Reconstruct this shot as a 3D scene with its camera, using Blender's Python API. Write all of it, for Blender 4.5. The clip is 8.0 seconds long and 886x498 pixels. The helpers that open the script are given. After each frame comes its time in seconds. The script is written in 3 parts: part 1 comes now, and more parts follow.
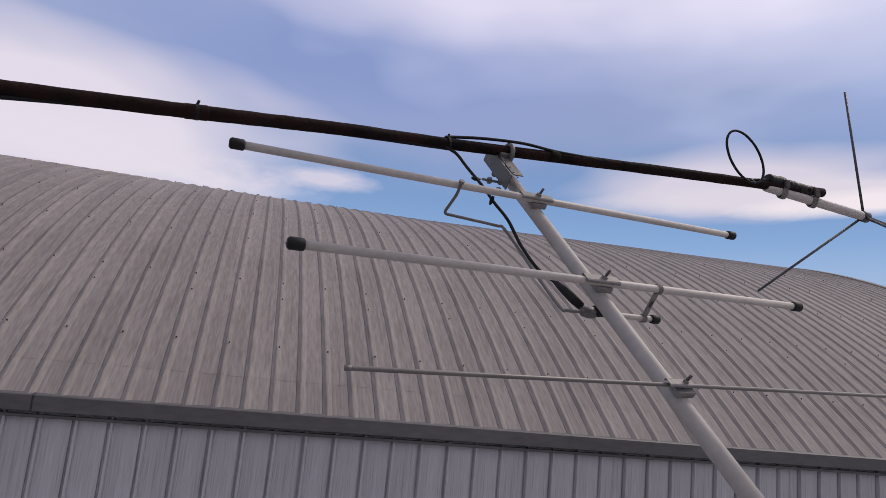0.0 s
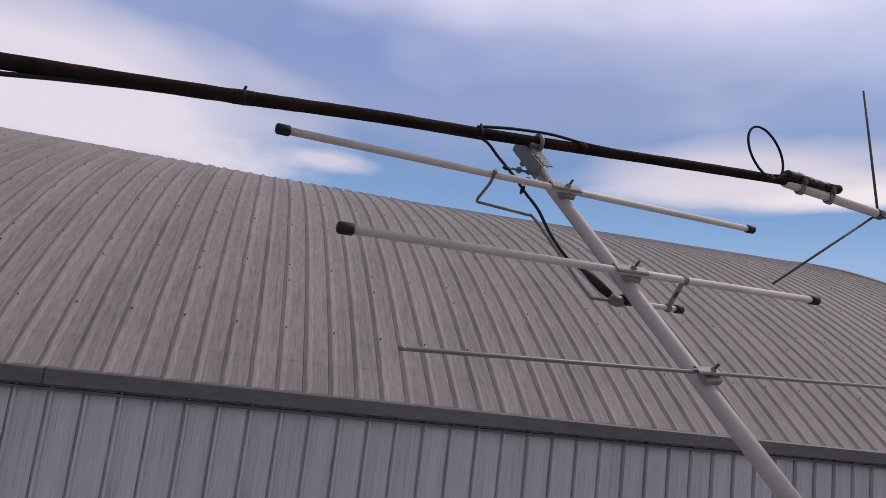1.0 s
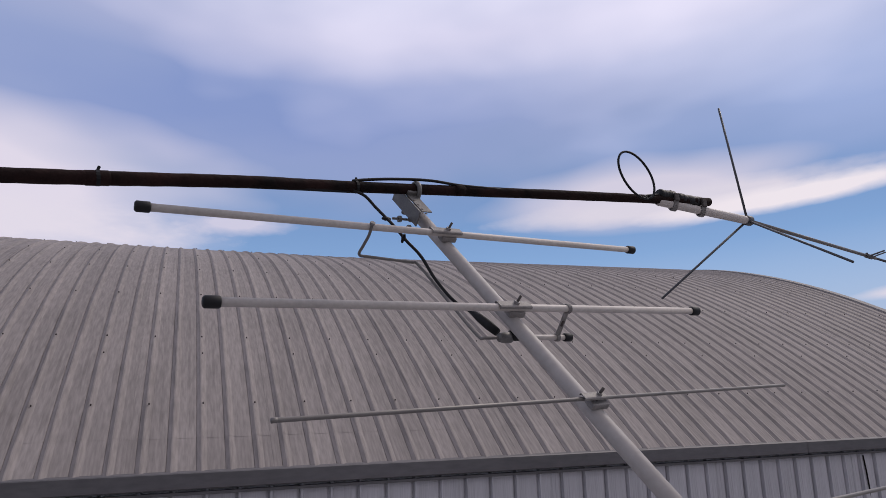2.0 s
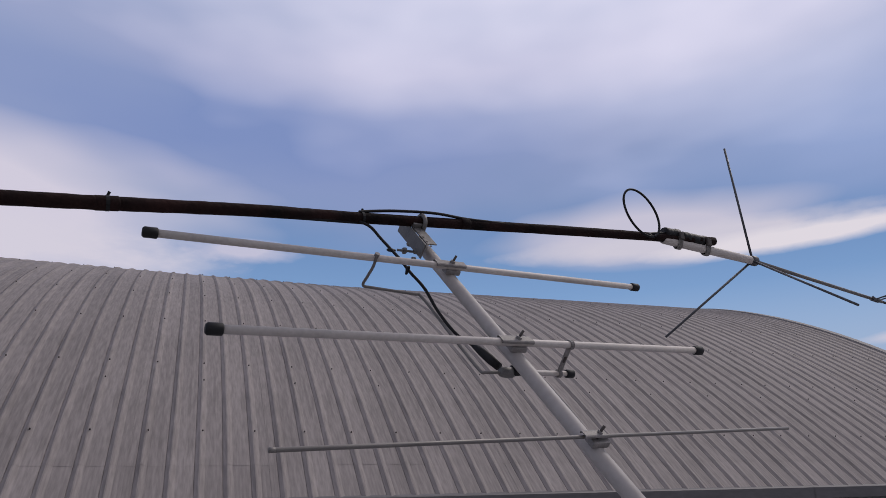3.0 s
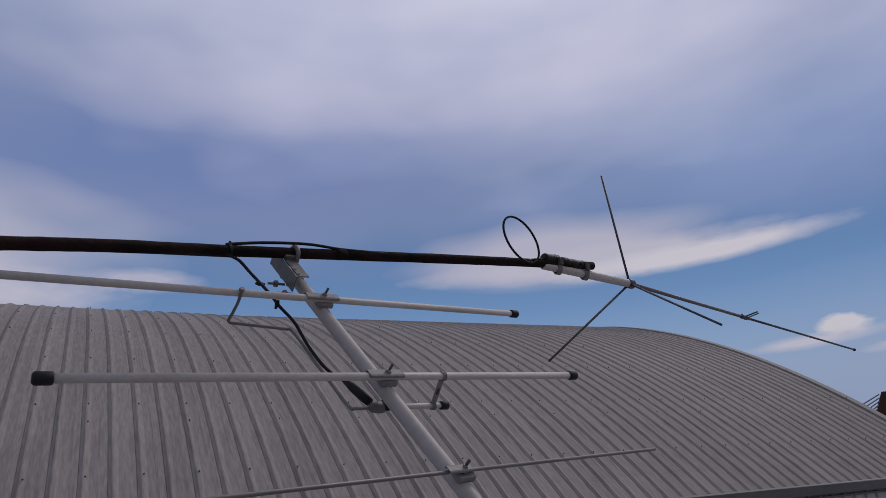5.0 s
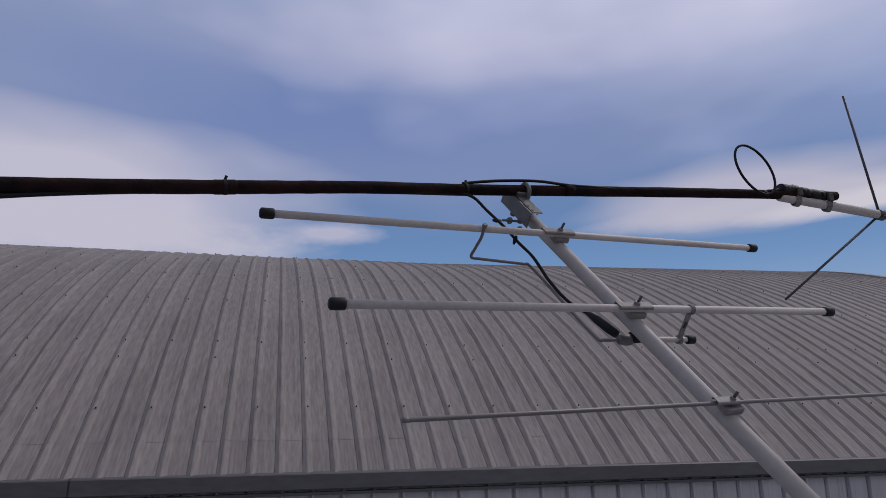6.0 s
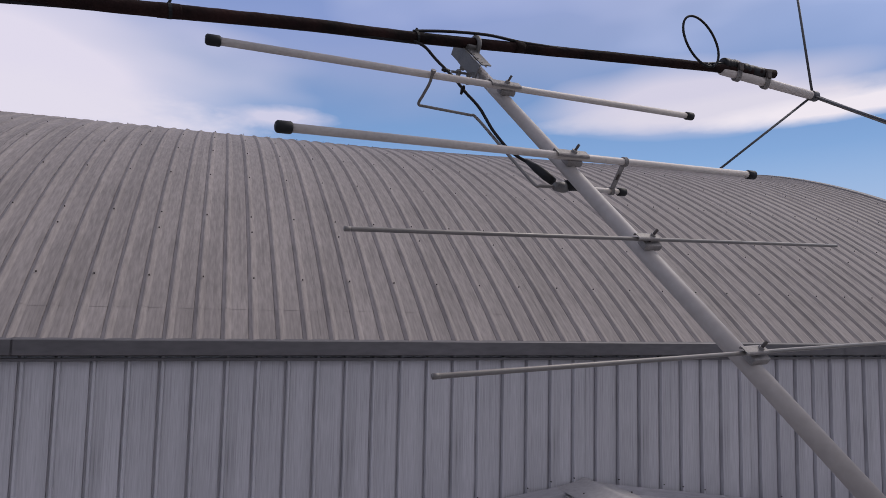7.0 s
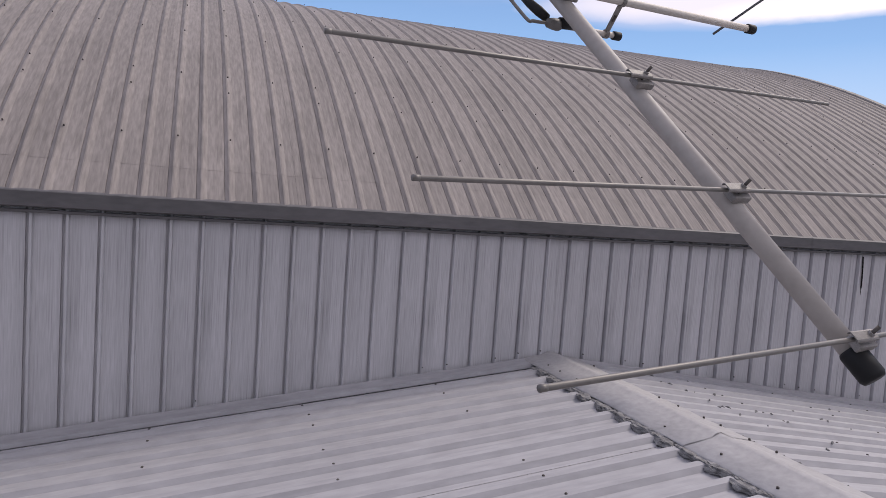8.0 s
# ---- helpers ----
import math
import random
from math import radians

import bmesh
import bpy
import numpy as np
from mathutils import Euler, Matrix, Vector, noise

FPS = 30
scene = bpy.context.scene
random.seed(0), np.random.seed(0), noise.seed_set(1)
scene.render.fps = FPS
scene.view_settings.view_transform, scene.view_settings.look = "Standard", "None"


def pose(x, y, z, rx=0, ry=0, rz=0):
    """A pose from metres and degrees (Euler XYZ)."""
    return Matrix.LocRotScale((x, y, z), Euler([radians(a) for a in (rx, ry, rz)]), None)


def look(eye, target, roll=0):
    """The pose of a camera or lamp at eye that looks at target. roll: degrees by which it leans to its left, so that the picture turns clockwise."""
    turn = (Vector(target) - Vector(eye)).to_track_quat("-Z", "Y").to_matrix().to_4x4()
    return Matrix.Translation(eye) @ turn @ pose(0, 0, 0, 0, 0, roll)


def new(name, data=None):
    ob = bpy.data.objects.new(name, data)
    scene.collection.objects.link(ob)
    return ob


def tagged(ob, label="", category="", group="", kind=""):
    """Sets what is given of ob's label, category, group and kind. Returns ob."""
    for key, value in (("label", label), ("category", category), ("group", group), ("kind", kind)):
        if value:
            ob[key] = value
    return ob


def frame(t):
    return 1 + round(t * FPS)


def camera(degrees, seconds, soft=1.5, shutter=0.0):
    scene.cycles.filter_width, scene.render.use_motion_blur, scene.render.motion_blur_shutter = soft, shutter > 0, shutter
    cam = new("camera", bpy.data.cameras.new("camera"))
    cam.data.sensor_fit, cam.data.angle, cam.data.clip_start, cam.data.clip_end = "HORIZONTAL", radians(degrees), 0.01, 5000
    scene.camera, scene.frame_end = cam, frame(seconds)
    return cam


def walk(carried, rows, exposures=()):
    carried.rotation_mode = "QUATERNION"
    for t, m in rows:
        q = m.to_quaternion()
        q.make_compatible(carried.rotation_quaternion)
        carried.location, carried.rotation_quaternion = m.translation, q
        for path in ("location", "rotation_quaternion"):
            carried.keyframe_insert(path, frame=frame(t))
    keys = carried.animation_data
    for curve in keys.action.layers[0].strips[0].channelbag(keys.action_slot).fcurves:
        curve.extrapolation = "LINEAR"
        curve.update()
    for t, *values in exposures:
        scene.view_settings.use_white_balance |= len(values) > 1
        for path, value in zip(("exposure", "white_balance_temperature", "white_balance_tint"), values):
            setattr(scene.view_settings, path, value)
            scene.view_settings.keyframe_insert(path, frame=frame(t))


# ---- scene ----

# ---- camera and walk ----
cam = camera(65.5, 8.0, soft=0.55)
PATH = [
    (0, (0.9512, -5.0068, 0.4796), (1.5334, -2.8434, 0.8988), 5.4),
    (0.5, (0.9148, -5.025, 0.483), (1.5436, -2.8719, 0.8863), 6.5),
    (1, (0.8772, -5.0284, 0.4694), (1.4696, -2.8594, 0.8385), 6.8),
    (1.5, (0.8806, -5.0603, 0.458), (1.4821, -2.8958, 0.8419), 3.1),
    (1.7, (0.8943, -5.0512, 0.4614), (1.522, -2.9015, 0.884), 1.3),
    (2, (0.949, -5.0501, 0.4853), (1.7692, -2.9904, 1.0127), -1.4),
    (3.3, (0.9512, -5.058, 0.4853), (1.7475, -3.0234, 1.1324), 0.6),
    (3.5, (0.9717, -5.0558, 0.4864), (1.8056, -3.0428, 1.1506), 0.5),
    (4, (1.0515, -5.0694, 0.4956), (2.1565, -3.208, 1.2076), -2.1),
    (4.2, (1.0697, -5.0717, 0.5001), (2.2271, -3.249, 1.2269), -3.0),
    (5.3, (0.9865, -5.074, 0.5035), (1.9218, -3.1009, 1.1586), -3.3),
    (5.5, (0.9512, -5.0478, 0.5012), (1.7703, -3.012, 1.1153), -3.1),
    (6, (0.9091, -5.025, 0.4796), (1.4456, -2.881, 1.0321), -0.6),
    (6.5, (0.9022, -5.0489, 0.4261), (1.4855, -2.8788, 0.8031), 0.5),
    (7, (0.9125, -5.0535, 0.3794), (1.6256, -2.8993, 0.5821), 1.2),
    (7.5, (0.9193, -5.0535, 0.3304), (1.7179, -2.9198, 0.3623), 3.2),
    (8, (0.9216, -5.0296, 0.2939), (1.7179, -2.9015, 0.1185), 4.1),
]
walk(cam, [(t, look(eye, target, roll)) for t, eye, target, roll in PATH], exposures=[
    (0.0, -0.14, 6550, 11), (1.0, -0.16, 6520, 10), (1.5, -0.21, 6450, 10), (2.0, -0.18, 6420, 11), (3.5, -0.52, 6260, 10),
    (4.2, -0.65, 6220, 10), (5.5, -0.8, 6020, 10), (6.0, -0.65, 6050, 10), (6.5, -0.45, 6150, 10), (7.0, -0.15, 6300, 10), (7.5, 0.0, 6400, 10), (8.0, 0.28, 6550, 10)])

# ---- world and sun ----
world = bpy.data.worlds.new("sky")
scene.world = world
world.use_nodes = True
wn, wl = world.node_tree.nodes, world.node_tree.links
bg = wn["Background"]
sky = wn.new("ShaderNodeTexSky")
sky.sky_type, sky.sun_disc = "NISHITA", False
sky.sun_elevation, sky.sun_rotation = radians(65), radians(229)


def wmath(op, a, b=None, clamp=False):
    n = wn.new("ShaderNodeMath")
    n.operation, n.use_clamp = op, clamp
    for i, v in enumerate((a, b)):
        if v is None:
            continue
        if isinstance(v, (int, float)):
            n.inputs[i].default_value = v
        else:
            wl.new(v, n.inputs[i])
    return n.outputs[0]


def wmix(fac, a, b):
    n = wn.new("ShaderNodeMixRGB")
    wl.new(fac, n.inputs["Fac"])
    for key, v in (("Color1", a), ("Color2", b)):
        if isinstance(v, tuple):
            n.inputs[key].default_value = (*v, 1)
        else:
            wl.new(v, n.inputs[key])
    return n.outputs["Color"]


wco = wn.new("ShaderNodeTexCoord")
sep = wn.new("ShaderNodeSeparateXYZ")
lean = wn.new("ShaderNodeMapping")
lean.inputs["Rotation"].default_value = (radians(4.41), radians(0.14), radians(0.85))
wl.new(wco.outputs["Generated"], lean.inputs["Vector"])
wl.new(lean.outputs["Vector"], sep.inputs[0])
AZ = wmath("MULTIPLY", wmath("ARCTAN2", sep.outputs["X"], sep.outputs["Y"]), 57.2958)
EL = wmath("MULTIPLY", wmath("ARCSINE", sep.outputs["Z"]), 57.2958)
comb = wn.new("ShaderNodeCombineXYZ")
wl.new(wmath("MULTIPLY", AZ, 0.035), comb.inputs[0])
wl.new(wmath("MULTIPLY", EL, 0.09), comb.inputs[1])


def wnoise(scale, detail, off):
    n = wn.new("ShaderNodeTexNoise")
    m = wn.new("ShaderNodeMapping")
    m.inputs["Location"].default_value = (off, off * 0.37, 0)
    wl.new(comb.outputs[0], m.inputs["Vector"])
    wl.new(m.outputs["Vector"], n.inputs["Vector"])
    n.inputs["Scale"].default_value, n.inputs["Detail"].default_value = scale, detail
    n.inputs["Roughness"].default_value = 0.55
    return n.outputs["Fac"]


big, fine, wisp = wnoise(1.6, 2.5, 3.0), wnoise(5.0, 7, 8.0), wnoise(16.0, 8, 1.7)
ruffle = wmath("ADD", wmath("MULTIPLY", wmath("SUBTRACT", big, 0.5), 1.3), wmath("MULTIPLY", wmath("SUBTRACT", fine, 0.5), 1.1))
calm = wmath("MULTIPLY", wmath("SUBTRACT", big, 0.5), 1.3)
ruffle = wmath("ADD", ruffle, wmath("MULTIPLY", wmath("SUBTRACT", wisp, 0.5), 0.7))


def bank(az, el, wide, high, soft, rough, form):
    """Cover of one cloud, an uneven patch round a bearing and a height in degrees."""
    dx = wmath("DIVIDE", wmath("SUBTRACT", AZ, az), wide)
    dy = wmath("DIVIDE", wmath("SUBTRACT", EL, el), high)
    r = wmath("SQRT", wmath("ADD", wmath("MULTIPLY", dx, dx), wmath("MULTIPLY", dy, dy)))
    r = wmath("SUBTRACT", r, wmath("MULTIPLY", form, rough))
    return wmath("DIVIDE", wmath("SUBTRACT", 1.0 + soft, r), 2 * soft, True)


CLEAR = wn.new("ShaderNodeMixRGB")
CLEAR.blend_type = "MULTIPLY"
CLEAR.inputs["Fac"].default_value = 1.0
wl.new(sky.outputs["Color"], CLEAR.inputs["Color1"])
CLEAR.inputs["Color2"].default_value = (0.114, 0.126, 0.146, 1)
col = CLEAR.outputs["Color"]
BANKS = [
    (0, -2, 500, 13, 0.35, 0.10, calm, (0.47, 0.55, 0.76)),
    (0, 66, 900, 43, 0.08, 0.14, calm, (0.382, 0.45, 0.70)),
    (180, 42, 85, 44, 0.4, 0.3, calm, (0.76, 0.72, 0.78)),
    (-180, 42, 120, 44, 0.4, 0.3, calm, (0.50, 0.49, 0.58)),
    (10, 30, 26, 4.5, 0.55, 1.0, calm, (0.275, 0.36, 0.66)),
    (62, 25, 20, 5.0, 0.6, 1.0, calm, (0.38, 0.48, 0.78)),
    (25, 34.5, 30, 2.2, 0.8, 1.2, calm, (0.56, 0.57, 0.80)),
    (64, 62, 82, 27, 0.42, 0.35, calm, (1.22, 1.15, 1.30)),
    (-19, 20.8, 19, 4.8, 0.42, 0.75, calm, (0.84, 0.78, 0.90)),
    (-17, 18.6, 15, 2.0, 0.45, 0.9, ruffle, (0.86, 0.80, 0.90)),
    (39, 20.2, 10.5, 2.2, 0.45, 0.9, calm, (0.74, 0.70, 0.83)),
    (42, 19.0, 12, 1.0, 0.40, 0.5, ruffle, (0.80, 0.75, 0.85)),
    (50, 18.0, 9, 0.8, 0.40, 0.5, ruffle, (0.97, 0.89, 0.94)),
    (3.5, 19.6, 4.0, 0.8, 0.45, 0.8, ruffle, (0.70, 0.68, 0.84)),
    (58.6, 10.7, 1.25, 0.6, 0.30, 1.9, ruffle, (0.95, 0.88, 0.92)),
    (56, 9.9, 3.6, 0.35, 0.6, 1.0, ruffle, (0.80, 0.76, 0.86)),
    (65, 8.6, 3.6, 0.3, 0.6, 1.2, ruffle, (0.82, 0.78, 0.86)),
]
for az, el, wide, high, soft, rough, form, tone in BANKS:
    col = wmix(bank(az, el, wide, high, soft, rough, form), col, tone)
wl.new(col, bg.inputs["Color"])
bg.inputs["Strength"].default_value = 1.0


sun = new("sun", bpy.data.lights.new("sun", "SUN"))
sun.data.energy, sun.data.angle, sun.data.color = 1.6, radians(12), (1.0, 0.90, 0.80)
sun.matrix_world = look((20.0, 6.0, 22.5), (0, 0, 0))


# ---- materials ----
def material(name, base, rough=0.6, metal=0.0, vary=0.15, scale=4.0, stretch=(1, 1, 1), bump=0.0, bump_scale=60.0, tint=None, grain=0.08, island=0.0, streak=None, streak_depth=0.2, gloss=0.5):
    """A surface with broad stains, fine grain and relief, in object space."""
    m = bpy.data.materials.new(name)
    m.use_nodes = True
    nt = m.node_tree
    nd, ln = nt.nodes, nt.links
    bsdf = nd["Principled BSDF"]
    bsdf.inputs["Metallic"].default_value = metal
    bsdf.inputs["Specular IOR Level"].default_value = gloss
    co = nd.new("ShaderNodeTexCoord")
    mp = nd.new("ShaderNodeMapping")
    mp.inputs["Scale"].default_value = stretch
    ln.new(co.outputs["Object"], mp.inputs["Vector"])
    n1 = nd.new("ShaderNodeTexNoise")
    n1.inputs["Scale"].default_value, n1.inputs["Detail"].default_value = scale, 6
    n2 = nd.new("ShaderNodeTexNoise")
    n2.inputs["Scale"].default_value, n2.inputs["Detail"].default_value = scale * 14, 4
    for n in (n1, n2):
        ln.new(mp.outputs["Vector"], n.inputs["Vector"])
    ramp = nd.new("ShaderNodeValToRGB")
    dark = [c * (1 - vary) for c in base]
    lite = [min(1, c * (1 + vary)) for c in (tint or base)]
    ramp.color_ramp.elements[0].position, ramp.color_ramp.elements[1].position = 0.3, 0.7
    ramp.color_ramp.elements[0].color = (*dark, 1)
    ramp.color_ramp.elements[1].color = (*lite, 1)
    ln.new(n1.outputs["Fac"], ramp.inputs["Fac"])
    mul = nd.new("ShaderNodeMixRGB")
    mul.blend_type = "OVERLAY"
    mul.inputs["Fac"].default_value = min(1, grain * 5)
    ln.new(ramp.outputs["Color"], mul.inputs["Color1"])
    ln.new(n2.outputs["Fac"], mul.inputs["Color2"])
    out = mul.outputs["Color"]
    if streak:
        ms = nd.new("ShaderNodeMapping")
        ms.inputs["Scale"].default_value = streak
        ln.new(co.outputs["Object"], ms.inputs["Vector"])
        ns = nd.new("ShaderNodeTexNoise")
        ns.inputs["Scale"].default_value, ns.inputs["Detail"].default_value = 1.0, 3
        ln.new(ms.outputs["Vector"], ns.inputs["Vector"])
        rs = nd.new("ShaderNodeMapRange")
        rs.inputs["From Min"].default_value, rs.inputs["From Max"].default_value = 0.34, 0.52
        rs.inputs["To Min"].default_value, rs.inputs["To Max"].default_value = 1 - streak_depth, 1.0
        ln.new(ns.outputs["Fac"], rs.inputs["Value"])
        mm = nd.new("ShaderNodeMixRGB")
        mm.blend_type = "MULTIPLY"
        # streaks gather in patches
        np_ = nd.new("ShaderNodeTexNoise")
        np_.inputs["Scale"].default_value, np_.inputs["Detail"].default_value = 1.5, 2
        ln.new(co.outputs["Object"], np_.inputs["Vector"])
        rp = nd.new("ShaderNodeMapRange")
        rp.inputs["From Min"].default_value, rp.inputs["From Max"].default_value = 0.45, 0.62
        ln.new(np_.outputs["Fac"], rp.inputs["Value"])
        ln.new(rp.outputs["Result"], mm.inputs["Fac"])
        ln.new(out, mm.inputs["Color1"])
        ln.new(rs.outputs["Result"], mm.inputs["Color2"])
        out = mm.outputs["Color"]
    if island:
        info = nd.new("ShaderNodeObjectInfo")
        hsv = nd.new("ShaderNodeHueSaturation")
        mr = nd.new("ShaderNodeMapRange")
        mr.inputs["To Min"].default_value, mr.inputs["To Max"].default_value = 1 - island, 1 + island
        ln.new(info.outputs["Random"], mr.inputs["Value"])
        ln.new(mr.outputs["Result"], hsv.inputs["Value"])
        ln.new(out, hsv.inputs["Color"])
        out = hsv.outputs["Color"]
    ln.new(out, bsdf.inputs["Base Color"])
    rr = nd.new("ShaderNodeMapRange")
    rr.inputs["To Min"].default_value, rr.inputs["To Max"].default_value = max(0.05, rough - 0.1), min(1, rough + 0.12)
    ln.new(n1.outputs["Fac"], rr.inputs["Value"])
    ln.new(rr.outputs["Result"], bsdf.inputs["Roughness"])
    if bump:
        n3 = nd.new("ShaderNodeTexNoise")
        n3.inputs["Scale"].default_value, n3.inputs["Detail"].default_value = bump_scale, 5
        ln.new(mp.outputs["Vector"], n3.inputs["Vector"])
        b = nd.new("ShaderNodeBump")
        b.inputs["Strength"].default_value, b.inputs["Distance"].default_value = bump, 0.004
        ln.new(n3.outputs["Fac"], b.inputs["Height"])
        ln.new(b.outputs["Normal"], bsdf.inputs["Normal"])
    return m


M_ROOF = material("weathered_zinc_roof", (0.230, 0.206, 0.196), 0.75, 0.0, 0.14, 1.6, (3.0, 0.35, 0.35), 0.15, 30, grain=0.09, island=0.04, streak=(60, 0.5, 0.5), streak_depth=0.24, gloss=0.2)
M_WALL = material("galvanised_wall", (0.405, 0.395, 0.412), 0.65, 0.0, 0.1, 1.8, (5.0, 1, 0.25), 0.1, 30, grain=0.06, island=0.04, streak=(75, 1, 0.2), streak_depth=0.42)
M_LOW = material("painted_zinc_low_roof", (0.310, 0.303, 0.318), 0.6, 0.0, 0.06, 1.0, (0.5, 1.5, 1), 0.12, 30, grain=0.05, island=0.03, streak=(0.5, 45, 1), streak_depth=0.1)
M_CAP = material("ridge_cap_metal", (0.32, 0.308, 0.31), 0.65, 0.0, 0.12, 2.0, (1, 1, 1), 0.1, 30, grain=0.05)
M_VERGE = material("weathered_verge_sheet", (0.20, 0.185, 0.175), 0.75, 0.0, 0.15, 2.0, (1, 1, 1), 0.1, 30, grain=0.05)
M_FLASH = material("dark_flashing", (0.080, 0.075, 0.078), 0.55, 0.0, 0.2, 1.2, (0.6, 2, 2), 0.1, 30)
M_MORTAR = material("old_mortar", (0.17, 0.165, 0.165), 0.95, 0.0, 0.4, 18, (1, 1, 1), 0.9, 60, grain=0.15)
M_SCREW = material("rusty_screw", (0.07, 0.06, 0.055), 0.7, 0.3, 0.3, 40)
M_ALU = material("white_painted_tube", (0.46, 0.42, 0.388), 0.55, 0.0, 0.09, 10, (1, 1, 1), 0.1, 90, grain=0.04)
M_BOOM = material("boom_tube", (0.35, 0.322, 0.303), 0.6, 0.0, 0.06, 5, (1, 1, 1), 0.1, 90, grain=0.03)
M_ROD = material("dull_rod", (0.16, 0.148, 0.138), 0.5, 0.3, 0.12, 14, (1, 1, 1), 0.1, 90, grain=0.02)
M_STEEL = material("zinc_bracket", (0.20, 0.186, 0.177), 0.6, 0.15, 0.25, 40, (1, 1, 1), 0.25, 120)
M_BRACKET = material("dull_bracket", (0.14, 0.134, 0.128), 0.5, 0.4, 0.2, 40, (1, 1, 1), 0.2, 120)
M_GREY = material("grey_radial", (0.07, 0.072, 0.078), 0.5, 0.2, 0.1, 12, grain=0.01)
M_MAST = material("rusted_dark_mast", (0.008, 0.005, 0.005), 0.9, 0.0, 0.45, 16, (1, 1, 1), 0.8, 70, tint=(0.018, 0.008, 0.007), gloss=0.15)
M_RUBBER = material("black_rubber", (0.012, 0.012, 0.013), 0.6, 0.0, 0.25, 20, (1, 1, 1), 0.1, 80, grain=0.02, gloss=0.25)
M_CABLE = material("black_cable", (0.007, 0.007, 0.008), 0.6, 0.0, 0.1, 10, grain=0.01, gloss=0.25)
M_GROUND = material("ground_soil", (0.13, 0.12, 0.09), 0.95, 0.0, 0.35, 0.3)
M_BROWN = material("brown_roof", (0.022, 0.007, 0.006), 0.95, 0.0, 0.3, 1.0, gloss=0.05)
M_PALE = material("pale_sheet_wall", (0.17, 0.18, 0.20), 0.7, 0.0, 0.15, 1.0)
M_DARK = material("dark_timber", (0.02, 0.018, 0.017), 0.9, 0.0, 0.3, 1.0, gloss=0.1)
M_NEEDLE = material("pine_needles", (0.02, 0.035, 0.025), 0.8, 0.0, 0.35, 2.0)
M_BARK = material("pine_bark", (0.05, 0.04, 0.03), 0.9, 0.0, 0.3, 5.0)


# ---- builders ----
def mesh_of(name, bm, mat, smooth=False):
    me = bpy.data.meshes.new(name)
    bmesh.ops.recalc_face_normals(bm, faces=bm.faces)
    bm.to_mesh(me)
    bm.free()
    me.materials.append(mat)
    if smooth:
        for p in me.polygons:
            p.use_smooth = True
    return me


def part(name, bm, mat, parent=None, label="", smooth=False):
    ob = new(name, mesh_of(name, bm, mat, smooth))
    ob.parent = parent
    return tagged(ob, label)


def thing(name, place, label, category, group="", kind=""):
    ob = new(name)
    ob.location = place
    ob.empty_display_size = 0.1
    return tagged(ob, label, category, group, kind)


def own(ob, place):
    """Mesh written in world places under a thing that stands at place."""
    ob.location = (-place[0], -place[1], -place[2])
    return ob


def add_sweep(bm, pts, radii, seg=12, caps=True):
    """A tube along points; radii is one number or a list."""
    pts = [Vector(p) for p in pts]
    if not isinstance(radii, (list, tuple)):
        radii = [radii] * len(pts)
    rings, side = [], None
    for i, p in enumerate(pts):
        d = (pts[min(i + 1, len(pts) - 1)] - pts[max(i - 1, 0)]).normalized()
        if side is None:
            side = d.cross(Vector((0, 0, 1)) if abs(d.z) < 0.9 else Vector((0, 1, 0))).normalized()
        side = (side - d * side.dot(d)).normalized()
        up = d.cross(side)
        rings.append([bm.verts.new(p + radii[i] * (math.cos(a) * side + math.sin(a) * up)) for a in [2 * math.pi * k / seg for k in range(seg)]])
    for a, b in zip(rings, rings[1:]):
        for k in range(seg):
            bm.faces.new((a[k], a[(k + 1) % seg], b[(k + 1) % seg], b[k]))
    if caps:
        bm.faces.new(rings[0][::-1])
        bm.faces.new(rings[-1])
    return bm


def smooth_path(pts, n=8):
    """A Catmull-Rom line through the points."""
    pts = [Vector(p) for p in pts]
    ext = [2 * pts[0] - pts[1]] + pts + [2 * pts[-1] - pts[-2]]
    out = []
    for i in range(1, len(ext) - 2):
        a, b, c, d = ext[i - 1:i + 3]
        for k in range(n):
            t = k / n
            out.append(0.5 * (2 * b + (c - a) * t + (2 * a - 5 * b + 4 * c - d) * t * t + (3 * b - a - 3 * c + d) * t ** 3))
    return out + [pts[-1]]


def add_block(bm, m, size, bevel=0.0):
    """A bevelled block of that size at the pose m."""
    made = bmesh.ops.create_cube(bm, size=1.0, matrix=m @ Matrix.Diagonal((*size, 1)))
    if bevel:
        edges = list({e for v in made["verts"] for e in v.link_edges})
        bmesh.ops.bevel(bm, geom=edges, offset=bevel, segments=2, affect="EDGES", profile=0.6)
    return bm


def basis(origin, x, y):
    """A pose at origin whose axes lie along x and, as near as can be, y."""
    x = Vector(x).normalized()
    y = Vector(y)
    y = (y - x * y.dot(x)).normalized()
    z = x.cross(y)
    m = Matrix((x, y, z)).transposed().to_4x4()
    m.translation = Vector(origin)
    return m


def ribbed(x0, count, pitch, base, top, height, phase=0.5, groove=0.0, deep=0.0, skew=0.0):
    """The section of a ribbed sheet: places across it and heights; a narrow groove, added only to hold a dark line of
    shade, may run beside each rib.
    """
    out = [(x0, 0.0)]
    for i in range(count):
        c = x0 + (i + phase) * pitch
        if groove:
            out += [(c - base / 2 - groove, 0.0), (c - base / 2 - groove + 0.001, -deep), (c - base / 2 - 0.001, -deep)]
        out += [(c - base / 2, 0.0), (c - top / 2 - skew, height), (c + top / 2 - skew, height), (c + base / 2, 0.0)]
    out.append((x0 + count * pitch, 0.0))
    return out


